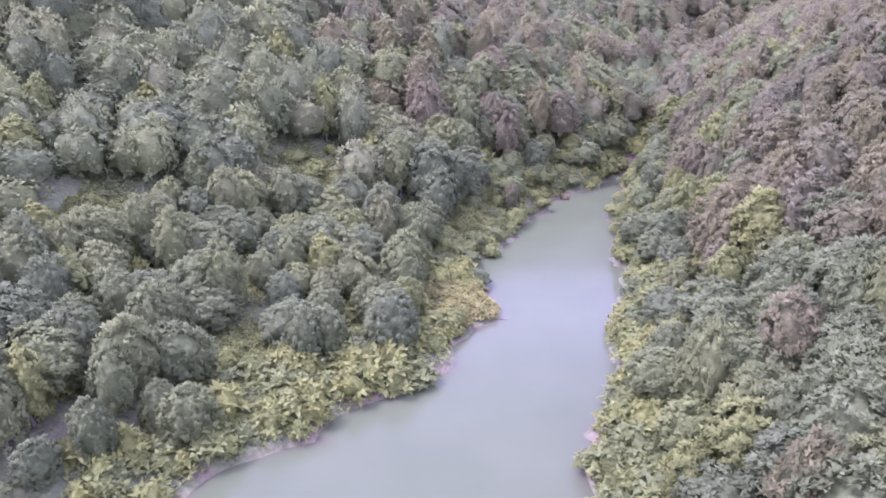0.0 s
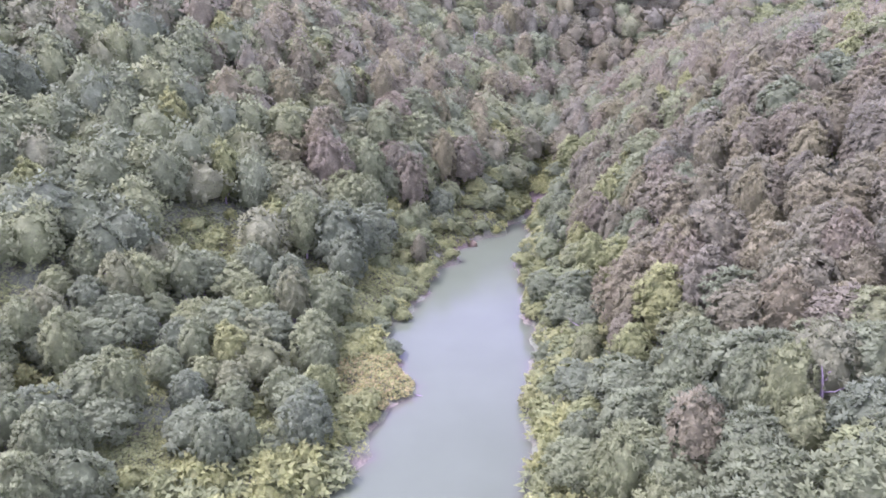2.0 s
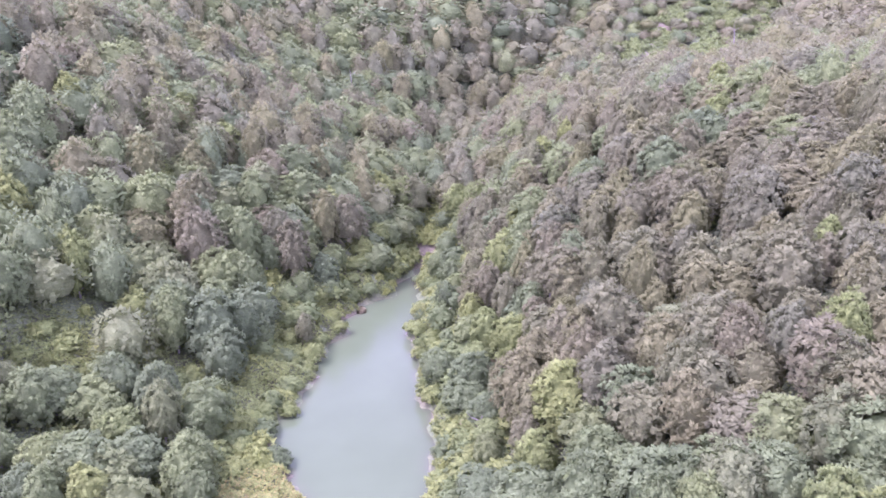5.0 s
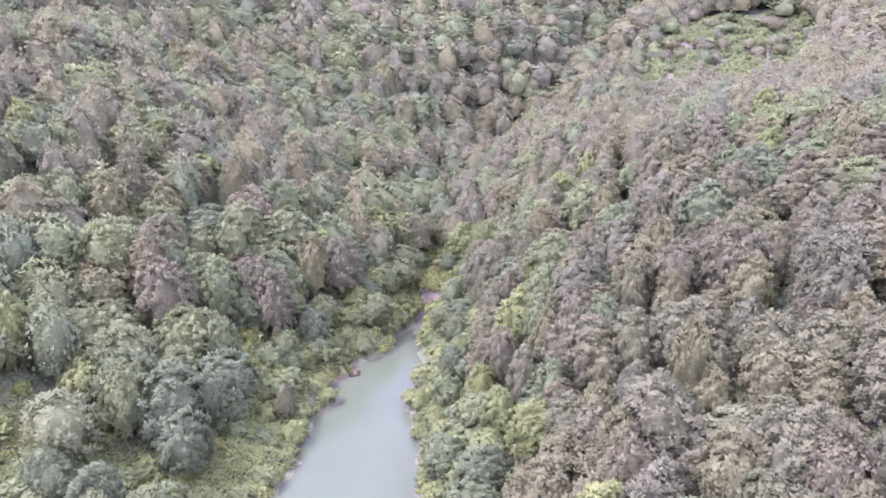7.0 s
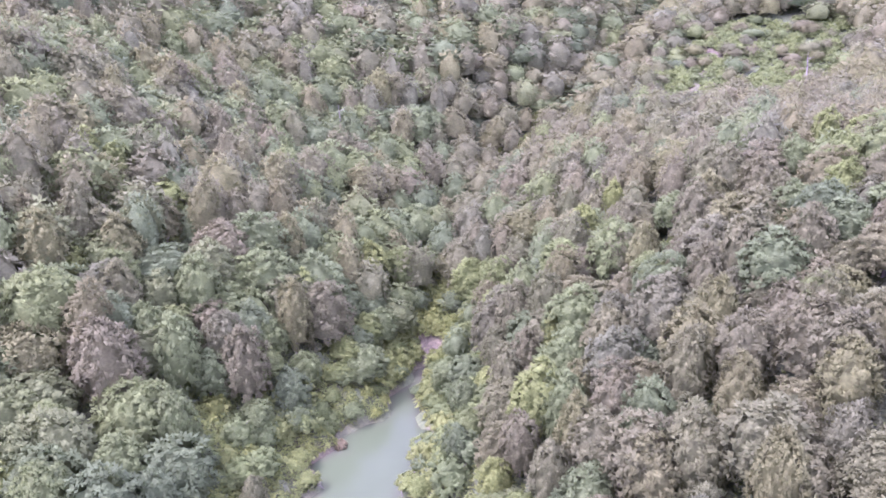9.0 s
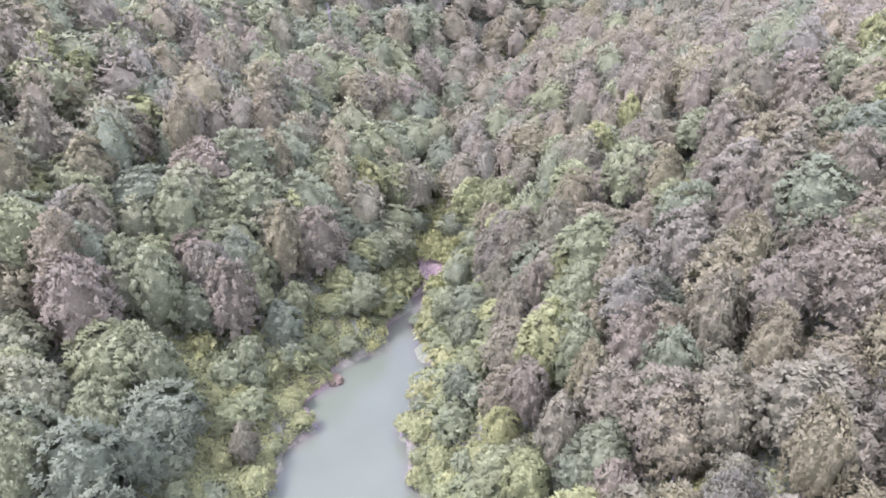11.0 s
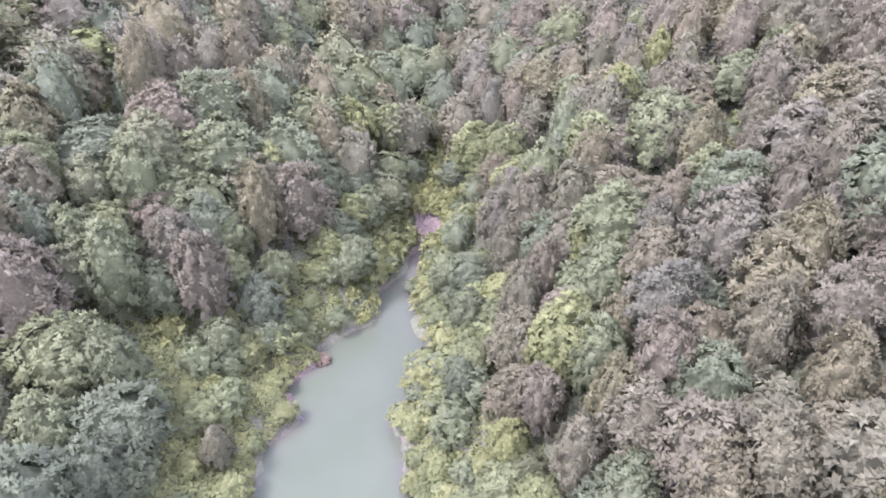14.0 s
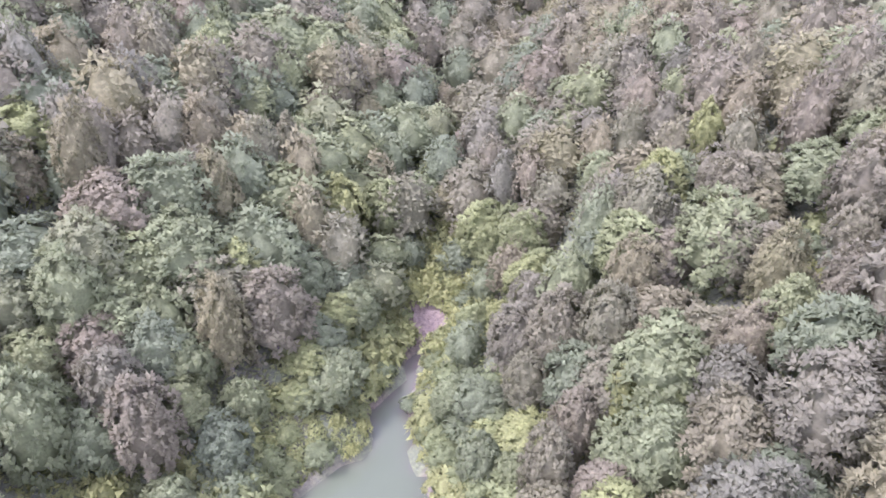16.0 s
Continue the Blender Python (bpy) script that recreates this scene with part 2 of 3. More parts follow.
def sheet(xs, ys):
    gx, gy = np.meshgrid(xs, ys)
    k = np.arange(len(xs) * len(ys)).reshape(len(ys), len(xs))
    quads = np.stack([k[:-1, :-1], k[:-1, 1:], k[1:, 1:], k[1:, :-1]], -1).reshape(-1, 4)
    return gx.ravel(), gy.ravel(), quads


outer = np.array([60, 140, 260, 420, 700, 1100, 1800, 3000.0])
gxs = np.concatenate([-90 - outer[::-1], np.arange(-90, 190, 2.0), 190 + outer])
gys = np.concatenate([-20 - outer[::-1], np.arange(-20, 34, 4.0), np.arange(34, 165, 1.25), np.arange(165, 332, 2.5), 332 + outer])
gx, gy, quads = sheet(gxs, gys)
gd = from_shore(gx, gy)
# bare soil: the water's edge, the creek mouth, two slips on the slope and a path above
BARE = [(41.8, 151.2, 3.2), (19.0, 125.5, 2.2), (34.2, 92.5, 1.7), (3.0, 80.5, 1.1), (4.8, 82.0, 0.8), (2.2, 77.5, 1.0), (97.0, 152.0, 2.8), (133, 208, 3.4), (118, 193, 2.6), (126, 201, 1.8), (147, 209, 3.0), (111, 186, 1.6)]
bare_amount = np.clip(1.15 - np.abs(gd - 0.0) / 0.55, 0, 1)
for ox, oy, orad in BARE:
    bare_amount = np.maximum(bare_amount, np.clip(1.6 - np.hypot(gx - ox, (gy - oy) * 0.8) / orad, 0, 1))
ground = new("ground", mesh("ground", np.stack([gx, gy, ground_z(gx, gy)], -1), quads, soil, bare_amount, "bare", True))
tagged(ground, "steep forest floor of dark soil, litter and low herbs", "ground", kind="structure")

wx, wy, quads = sheet(np.arange(-76, 60, 1.0), np.arange(-64, 156, 1.0))
wd = from_shore(wx, wy)
quads = quads[(wd[quads] < 2.0).any(1)]
head = np.exp(-np.hypot(wx - 41, wy - 149.5) / 4.5)
silt_amount = np.clip(0.75 * np.exp(np.minimum(wd, 0) / 0.55) + 1.1 * head, 0, 1)
used = np.unique(quads)
back = np.full(len(wx), -1)
back[used] = np.arange(len(used))
water = new("water", mesh("water", np.stack([wx, wy, 0 * wx], -1)[used], back[quads], water_mat, silt_amount[used], "silt", True))
tagged(water, "calm milky grey-green reservoir water reflecting a white sky", "water", kind="structure")


# ---- plants ----
def unit(v):
    return v / np.maximum(np.linalg.norm(v, axis=-1, keepdims=True), 1e-6)


def dome_point(t, ang, form, radius, low, top):
    """A point of a plain crown's outside and the way outwards; t runs from the lower rim (-0.5) to the tip (1)."""
    waist = low + (0.40 if form != "bush" else 0.12) * (top - low)
    up = np.clip(t, 0, 1)
    flat = np.sqrt(np.maximum(1 - t * t, 0))
    bow = {"spire": (1 - up ** 1.75) ** 0.76, "dome": (1 - up ** 2.1) ** 0.60, "bush": (1 - up ** 2) ** 0.56}[form]
    r = radius * np.where(t > 0, bow, flat ** 0.9)
    z = waist + np.where(t > 0, top - waist, 2.0 * (waist - low)) * t
    at = np.stack([r * np.cos(ang), r * np.sin(ang), z], -1)
    rise = 0.30 + 0.8 * up ** 3 + 0.3 * np.minimum(t, 0) if form == "spire" else 0.95 * t + 0.12
    way = unit(np.stack([flat * np.cos(ang), flat * np.sin(ang), rise], -1))
    return at, way


def crown(seed, form, radius, low, top, leaves, size, core):
    """A lobed crown: rounded tufts of leaf sprays that stand out of a leafy inner mass, with shaded gaps between them."""
    rng = np.random.default_rng(seed)
    each = 18 if leaves > 1000 else 11 if leaves > 400 else 8
    count = leaves // each
    phase, lean = rng.uniform(0, 6.28, 3), rng.uniform(-0.16, 0.16, 2) * radius
    heart = np.array([0, 0, low + 0.35 * (top - low)])
    boss_t, boss_a = rng.uniform(-0.3, 0.85, 9), np.arange(9) * 2.39996 + rng.uniform(-0.5, 0.5, 9)
    boss_size = rng.uniform(0.03, 0.18, 9)

    def outside(t, ang, swell):
        at, way = dome_point(t, ang, form, radius, low, top)
        flat = np.sqrt(np.maximum(1 - t * t, 0))
        turn = np.abs((ang[:, None] - boss_a + np.pi) % (2 * np.pi) - np.pi) * flat[:, None]
        lobe = (boss_size * np.exp(-(turn / 0.42) ** 2 - ((t[:, None] - boss_t) / 0.24) ** 2)).sum(1)
        swell = swell * (0.93 + lobe + 0.07 * np.sin(2 * ang + phase[0]) + 0.06 * np.sin(3 * ang + phase[1]) * flat + 0.05 * np.sin(5 * ang + 6 * t + phase[2]) * flat)
        at = heart + (at - heart) * swell[:, None]
        at[:, :2] += lean * ((at[:, 2:] - low) / (top - low))
        return at, way

    t = np.minimum(-0.5 + 1.5 * (np.arange(count) + rng.uniform(0.1, 0.9, count)) / count, 0.99)
    ang = np.arange(count) * 2.39996 + rng.uniform(-0.4, 0.4, count)
    mid, way = outside(t, ang, rng.uniform(0.88, 1.04, count))
    spread = 0.74 * math.sqrt(4.4 * radius * (top - low) / count) * rng.uniform(0.75, 1.3, count)
    n = count * each
    axis = unit(way * 0.8 + (0, 0, 0.62) + rng.normal(size=way.shape) * 0.16)
    mid, axis, spread = np.repeat(mid, each, 0), np.repeat(axis, each, 0), np.repeat(spread, each)[:, None]
    e1 = unit(np.cross(axis, (0.31, 0.17, 0.93)))
    e2 = np.cross(axis, e1)
    phi = (np.arange(n) * 2.39996 + rng.uniform(-0.5, 0.5, n))[:, None]
    polar = 1.38 * np.sqrt(((np.arange(n) % each) + rng.uniform(0.0, 1.0, n)) / each)[:, None]
    out = axis * np.cos(polar) + (e1 * np.cos(phi) + e2 * np.sin(phi)) * np.sin(polar)
    at = mid + out * spread * rng.uniform(0.40, 0.95, (n, 1)) - axis * spread * 0.2
    run = unit(out + e1 * np.cos(phi) * 0.5 + e2 * np.sin(phi) * 0.5 + rng.normal(size=(n, 3)) * 0.30)
    face = unit(axis + 0.5 * out + rng.normal(size=(n, 3)) * 0.35)
    side = unit(np.cross(face, run))
    tufty = {18: 0.55, 11: 0.50, 8: 0.36}[each]
    soft = unit(out * tufty + np.repeat(way, each, 0) * (0.95 - tufty) + axis * 0.32 + face * 0.1)
    ln = (size * rng.uniform(0.6, 1.4, n))[:, None]
    tri = np.stack([at - side * ln * 0.36 - run * ln * 0.28, at + run * ln * 0.70, at + side * ln * 0.36 - run * ln * 0.28], 1)
    facing = (np.cross(tri[:, 1] - tri[:, 0], tri[:, 2] - tri[:, 0]) * soft).sum(1)
    tri[facing < 0] = tri[facing < 0][:, ::-1]
    verts, faces = tri.reshape(-1, 3), np.arange(3 * n).reshape(-1, 3)
    seg, rings = core
    ct, ca = np.meshgrid(np.sin(np.linspace(-0.52, 1.54, rings)), np.linspace(0, 2 * np.pi, seg, endpoint=False), indexing="ij")
    cv, cw = outside(np.minimum(ct.ravel(), 0.999), ca.ravel(), rng.uniform(-0.06, 0.06, ct.size) + (0.72 if form == "bush" else {18: 0.74, 11: 0.79, 8: 0.83}[each]))
    k = np.arange(rings * seg).reshape(rings, seg)
    nxt = np.roll(k, -1, 1)
    cf = np.vstack([np.stack([k[:-1], nxt[:-1], nxt[1:]], -1).reshape(-1, 3), np.stack([k[:-1], nxt[1:], k[1:]], -1).reshape(-1, 3)]) + len(verts)
    return np.vstack([verts, cv]), np.vstack([faces, cf]), np.vstack([np.repeat(soft, 3, 0), cw])


def rod(points, radii, sides=6):
    """A tapered bent stem through a few points."""
    points = np.asarray(points, float)
    ca = np.linspace(0, 2 * np.pi, sides, endpoint=False)
    along = unit(points[-1] - points[0])
    a = unit(np.cross(along, (0.3, 0.9, 0.1)))
    b = np.cross(along, a)
    verts = (points[:, None] + np.asarray(radii)[:, None, None] * (np.cos(ca)[:, None] * a + np.sin(ca)[:, None] * b)).reshape(-1, 3)
    k = np.arange(len(points) * sides).reshape(-1, sides)
    nxt = np.roll(k, -1, 1)
    return verts, np.stack([k[:-1], nxt[:-1], nxt[1:], k[1:]], -1).reshape(-1, 4)


def part(name, me, parent, label=""):
    ob = new(name, me)
    ob.parent = parent
    return tagged(ob, label)


def tree(name, seed, form, radius, low, top, leaves, label, count=3096, size=0.39):
    """One tree: an empty at the foot, trunk, limbs and crown."""
    rng = np.random.default_rng(seed + 500)
    root = tagged(new(name), label, "tree")
    root.empty_display_size = 0.5
    bend = rng.uniform(-0.25, 0.25, 4)
    path = [(0, 0, -0.8), (bend[0] * 0.4, bend[1] * 0.4, low * 0.5), (bend[0], bend[1], low), (bend[2], bend[3], low + 0.55 * (top - low))]
    part("trunk", mesh("trunk", *rod(path, (0.26, 0.20, 0.17, 0.05)), bark, smooth=True), root)
    for i in range(3):
        a = 2.1 * i + rng.uniform(-0.4, 0.4)
        z0, out = low * (0.75 + 0.2 * i), radius * rng.uniform(0.5, 0.7)
        limb = [(bend[0] * 0.8, bend[1] * 0.8, z0), (0.5 * out * math.cos(a), 0.5 * out * math.sin(a), z0 + 0.7), (out * math.cos(a), out * math.sin(a), z0 + 1.9)]
        part("limb", mesh("limb", *rod(limb, (0.09, 0.06, 0.02), 5), bark, smooth=True), root)
    v, f, nn = crown(seed, form, radius, low, top, count, size, (14, 8))
    part("crown", mesh("crown", v, f, leaves, smooth=True, normals=nn), root)
    return root


def stand(x, y, turn, wide, tall, sink=0.0):
    z = float(ground_z(np.array([x]), np.array([y]))[0]) - sink
    return Matrix.Translation((x, y, z)) @ Matrix.Rotation(turn, 4, "Z") @ Matrix.Diagonal((wide, wide, tall, 1))


# where trees stand: an uneven scatter over the plan, with open patches
OPEN = [(8, 109, 8), (11, 117, 7), (12, 104, 6), (3.5, 104, 5), (-20, 58, 4), (-20, 66, 3.5), (2.5, 81, 7), (5, 82, 5), (-9, 103, 5), (-20, 106, 6), (-43, 82, 5), (24, 137, 2.5), (42.5, 152.5, 3), (40, 149, 3), (38, 146.5, 2), (8, 126, 5), (13, 123, 5), (19.5, 129, 3), (-13, 110, 4), (-23, 65, 3.5), (-25, 77, 4), (-17.5, 92, 3.5), (-7, 81, 3), (-32, 72, 3.5), (-11, 71, 3), (95.5, 150.5, 3.2),
        (119, 197, 9), (133, 205, 11), (146, 212, 11), (128, 184, 6), (122, 173, 6), (140, 186, 9), (113, 182, 4), (150, 196, 10), (162, 206, 10)]


def plan_scatter(seed, x0, x1, y0, y1, gap):
    """A jittered hexagonal scatter."""
    rng = np.random.default_rng(seed)
    ys = np.arange(y0, y1, gap * 0.87)
    out = []
    for j, yy in enumerate(ys):
        xs = np.arange(x0 + (j % 2) * gap * 0.5, x1, gap)
        out.append(np.stack([xs, np.full(len(xs), yy)], -1))
    pts = np.vstack(out)
    return pts + rng.uniform(-0.36, 0.36, pts.shape) * gap


# ---- the woods ----
LANDMARKS = [  # x, y, top above the water, crown's half width, kind
    (4.6, 150, 22, 2.4, "brown"), (-3.2, 128.5, 26, 4.0, "brown"), (0, 123.5, 17.5, 4.0, "green"), (-2, 110, 15, 3.6, "green"), (-3.4, 94.5, 10.5, 3.0, "green"),
    (21.7, 149, 18.5, 3.4, "light"), (19.8, 164, 28, 2.5, "brown"), (29, 168, 23.5, 2.2, "brown"), (22.8, 173, 23, 2.6, "brown"), (34, 161, 18, 3.4, "light"),
    (48.7, 120, 20.6, 1.7, "light"), (54.3, 115.5, 24.2, 2.6, "brown"), (59.5, 113, 30, 3.2, "green"), (11.8, 116.5, 7.5, 1.5, "brown"), (4, 133, 23.5, 3.0, "green")]

rng = np.random.default_rng(7)
def valley_side(x, y):
    return x > np.interp(y, [40, 80, 120, 150, 190, 240, 350], [2, 14, 25, 41, 56, 80, 120])    # east of the valley's middle line


def of_zone(pts, zone):
    away = np.hypot(pts[:, 0] - 20, pts[:, 1] - 60) > 165
    east = valley_side(pts[:, 0], pts[:, 1])
    return pts[{"far": away, "east": ~away & east, "west": ~away & ~east}[zone]]


around = plan_scatter(14, -85, 95, -45, 50, 6.0)
around = around[(around[:, 0] <= -0.70 * around[:, 1] - 14) | (around[:, 0] >= 1.24 * around[:, 1] + 4) | (around[:, 1] < 22)]
spots = np.vstack([of_zone(plan_scatter(11, -250, 330, 22, 352, 4.4), "east"), of_zone(plan_scatter(12, -250, 330, 22, 352, 4.4), "west"), of_zone(plan_scatter(13, -250, 330, 22, 352, 4.6), "far")])
sx, sy = spots[:, 0], spots[:, 1]
near_view = (sx > -0.70 * sy - 14) & (sx < 1.24 * sy + 4) & (np.hypot(sx - 15, sy - 45) < 268)
spots = np.vstack([spots[near_view], around])
sx, sy = spots[:, 0], spots[:, 1]
depth = from_shore(sx, sy)
on_right = valley_side(sx, sy)
dice = rng.uniform(0, 1, (len(sx), 6))
keep = depth > np.where(on_right, 3.0, np.where((sy > 122) | (sy < 78), 1.8, 4.0)) + 3.0 * dice[:, 0]
keep &= on_right | (dice[:, 1] < np.where((depth < 14) & (sy < 122) & (sy > 78), 0.80, 1.0))
for ox, oy, orad in OPEN:
    keep &= (np.hypot(sx - ox, sy - oy) > orad * (0.75 + 0.5 * dice[:, 2])) | ((sx > 105) & (dice[:, 5] < 0.28))
for ox, oy, _t, orad, _k in LANDMARKS:
    keep &= np.hypot(sx - ox, sy - oy) > 0.8 * orad + 1.0
keep &= to_line(sx, sy, CREEK) > 1.1
sx, sy, depth, on_right, dice = sx[keep], sy[keep], depth[keep], on_right[keep], dice[keep]
patchy = np.sin(0.071 * sx + 1.1) + np.sin(0.083 * sy + 0.4) + np.sin(0.05 * (sx + sy))
brown_share = np.where(on_right, 0.82, np.clip((sy - 112) / 70, 0.03, 0.46)) + 0.04 * patchy
brown_share = np.where(~on_right & (sy < 104), 0.0, brown_share)
brown_share = np.where(on_right & (sy < 74), np.clip((sy - 48) / 40 + (sx - 38) / 30, 0.06, 0.82), brown_share)
brown_share = np.where(depth < 9, np.where(on_right, 0.12, 0.0), brown_share)
light_share = np.where(depth < 12, 0.20, np.where(on_right & (sy < 70), 0.16, 0.04))
kind = np.where(dice[:, 3] < brown_share, "brown", np.where(dice[:, 3] > 1 - light_share, "light", "green"))
wide = np.where(on_right, 0.89, 1.04) * (0.72 + 0.62 * dice[:, 4] ** 1.4) * np.where(depth < 9, 0.78, 1) * np.where(np.hypot(sx - 20, sy - 60) > 165, 1.42, 1)
tall = np.where(on_right, 0.90, 1.04) * (0.70 + 0.62 * dice[:, 5]) * np.where(depth < 9, np.where((sy < 78) & ~on_right, 0.8, 0.62), 1)
tall = np.where((kind == "brown") & ~on_right, tall * 1.14, tall)
wide = np.where((kind == "brown") & ~on_right, wide * 0.92, wide)

lower = np.where(~on_right, np.clip((108 - sy) / 20, 0, 1), 0)
wide, tall = wide * (1 - 0.20 * lower), tall * (1 - 0.24 * lower)
beyond = np.clip((sy - 135) / 40, 0, 1)
in_scrub = (sx > 105) & (np.hypot(sx - 135, (sy - 198) * 1.3) < 34)
wide, tall = np.where(in_scrub, 0.62, 1) * wide, np.where(in_scrub, 0.55, 1) * tall
wide, tall = wide * (1 + 0.10 * beyond), tall * (1 - 0.14 * beyond)

TREE_LABELS = {
    "green": "broad green deciduous tree with a domed crown on the slope",
    "brown": "grey-brown deciduous tree with a dull ovoid crown on the slope",
    "light": "young yellow-green deciduous tree with an airy crown",
}
MODELS = {
    "green": [tree("broadleaf_tree", 20 + i, "dome", 3.25 + 0.2 * (i % 3), 0.9, 7.4 + 0.4 * (i % 2), leaf_green, TREE_LABELS["green"]) for i in range(5)],
    "brown": [tree("alder_tree", 40 + i, "spire" if i % 4 else "dome", 3.05 + 0.15 * (i % 3), 0.9, 8.1, leaf_brown, TREE_LABELS["brown"], size=0.38, count=3096) for i in range(6)],
    "light": [tree("young_tree", 60 + i, "dome", 2.8, 0.9, 7.6, leaf_light, TREE_LABELS["light"]) for i in range(3)],
}
GROUPS = {"green": "broad green trees of the valley", "brown": "grey-brown trees of the valley", "light": "yellow-green trees of the valley"}
placed = {"green": 0, "brown": 0, "light": 0}


def plant(kd, x, y, turn, w, t, pick):
    """The models themselves are planted first, then copies of them."""
    models = MODELS[kd]
    m = stand(x, y, turn, w, t)
    i = placed[kd]
    if i < len(models):
        ob = models[i]
        ob.matrix_basis = m
    else:
        src = models[pick % len(models)]
        turned = src.matrix_basis.copy()
        src.matrix_basis = Matrix()
        ob = copy_thing(src, m)
        src.matrix_basis = turned
    placed[kd] = i + 1
    return tagged(ob, group=GROUPS[kd])


for i, (x, y, top, half, kd) in enumerate(LANDMARKS):
    z = float(ground_z(np.array([x]), np.array([y]))[0])
    plant(kd, x, y, 1.7 * i, half / 3.2, min(max((top - z) / 7.8, 0.35), 1.45), i)

# the 300 of each kind that stand closest to the reservoir's upper arm are trees of their own
closeness = np.minimum.reduce([np.hypot((sx - 57) * 0.75, (sy - 98) * 0.8), np.hypot(sx + 14, sy - 70) * 0.9, np.hypot(sx - 14, sy - 128), 1.1 * np.hypot(sx - 38, sy - 50)])
single = np.zeros(len(sx), bool)
for kd, most in (("green", 225), ("brown", 235), ("light", 85)):
    idx = np.where(kind == kd)[0]
    idx = idx[np.argsort(closeness[idx])][:most]
    single[idx] = True
    for i in idx:
        plant(kd, sx[i], sy[i], 6.283 * dice[i, 0], wide[i], tall[i], int(dice[i, 1] * 997))


def woods(name, label, material, which, models):
    """Trees past counting, joined into one mesh."""
    vs, fs, ts, ns, base = [], [], [], [], 0
    zs = ground_z(sx[which], sy[which])
    for i, z in zip(np.where(which)[0], zs):
        v, f, nn = models[int(dice[i, 1] * 991) % len(models)]
        a = 6.283 * dice[i, 0]
        c, s = math.cos(a) * wide[i], math.sin(a) * wide[i]
        p = np.stack([v[:, 0] * c - v[:, 1] * s + sx[i], v[:, 0] * s + v[:, 1] * c + sy[i], v[:, 2] * tall[i] + z], -1)
        vs.append(p)
        ns.append(np.stack([nn[:, 0] * math.cos(a) - nn[:, 1] * math.sin(a), nn[:, 0] * math.sin(a) + nn[:, 1] * math.cos(a), nn[:, 2]], -1))
        fs.append(f + base)
        ts.append(np.full(len(p), (dice[i, 2] * 7.31) % 1.0))
        base += len(p)
    if vs:
        tagged(new(name, mesh(name, np.vstack(vs), np.vstack(fs), material, np.concatenate(ts), smooth=True, normals=np.vstack(ns))), label, "woods", kind="stuff")


rest = ~single
far = rest & ((np.hypot(sx - 20, sy - 60) > 165) | (sy < 26))
mid = rest & ~far
mid_dome = [crown(120 + i, "dome", 3.4, 0.9, 7.7, 638, 0.60, (10, 6)) for i in range(5)]
mid_spire = [crown(140 + i, "spire" if i % 3 else "dome", 3.15, 0.9, 8.2, 638, 0.58, (10, 6)) for i in range(5)]
far_dome = [crown(160 + i, "dome", 3.2, 1.6, 8.6, 200, 0.84, (9, 6)) for i in range(4)]
far_spire = [crown(180 + i, "spire" if i % 2 else "dome", 2.95, 1.4, 8.8, 200, 0.80, (9, 6)) for i in range(4)]
brown = kind == "brown"
woods("green_woods", "dense green deciduous woods on the hillside", far_green, mid & ~brown, mid_dome)
woods("grey_brown_woods", "dense grey-brown woods on the hillside", far_brown, mid & brown, mid_spire)
woods("far_green_woods", "distant green woods covering the upper hillside", far_green, far & ~brown, far_dome)
woods("far_grey_brown_woods", "distant grey-brown woods covering the upper hillside", far_brown, far & brown, far_spire)


# ---- bushes and herbs ----
def bush(seed, radius, top):
    rng = np.random.default_rng(seed)
    root = tagged(new("bush"), "low yellow-green bush on the bank", "bush", "bushes on the banks")
    root.empty_display_size = 0.3
    for i in range(3):
        a = 2.1 * i + rng.uniform(-0.5, 0.5)
        part("stem", mesh("stem", *rod([(0, 0, -0.3), (0.2 * math.cos(a), 0.2 * math.sin(a), 0.4 * top), (0.5 * radius * math.cos(a), 0.5 * radius * math.sin(a), 0.8 * top)], (0.05, 0.035, 0.012), 5), bark), root)
    v, f, nn = crown(seed, "bush", radius, 0.05, top, 605, 0.30, (10, 6))
    part("foliage", mesh("foliage", v, f, leaf_bush, smooth=True, normals=nn), root)
    return root


bushes = [bush(300 + i, 1.25 + 0.2 * (i % 2), 1.5 + 0.3 * (i % 3)) for i in range(4)]
bspots = np.vstack([plan_scatter(23, -40, 110, 38, 215, 1.9), plan_scatter(24, 110, 172, 170, 232, 2.3)])
bd = from_shore(bspots[:, 0], bspots[:, 1])
brng = np.random.default_rng(5)
bdice = brng.uniform(0, 1, (len(bspots), 4))
bx, by = bspots[:, 0], bspots[:, 1]
inside_open = np.zeros(len(bspots), bool)
for ox, oy, orad in OPEN:
    inside_open |= np.hypot(bx - ox, by - oy) < orad
by_creek = to_line(bx, by, CREEK) < 4.5
bkeep = (bd > 0.35) & (bdice[:, 0] < np.where(((bd < 7) & ~inside_open) | by_creek, 0.8, np.where(inside_open, np.where(bx > 105, 0.9, 0.22), np.where(bd > 11, 0.05, 0.16)))) & ((bd < 46) | by_creek | (inside_open & (bx > 105))) & (bx > -0.66 * by)
bkeep &= np.hypot(bx - 3.5, by - 81) > 5.0
for ox, oy, orad in BARE:
    bkeep &= np.hypot(bx - ox, by - oy) > 0.8 * orad
bidx = np.where(bkeep)[0]
order = bidx[np.argsort(np.hypot(bx[bidx] - 25, by[bidx] - 108) + 30 * bdice[bidx, 3])]
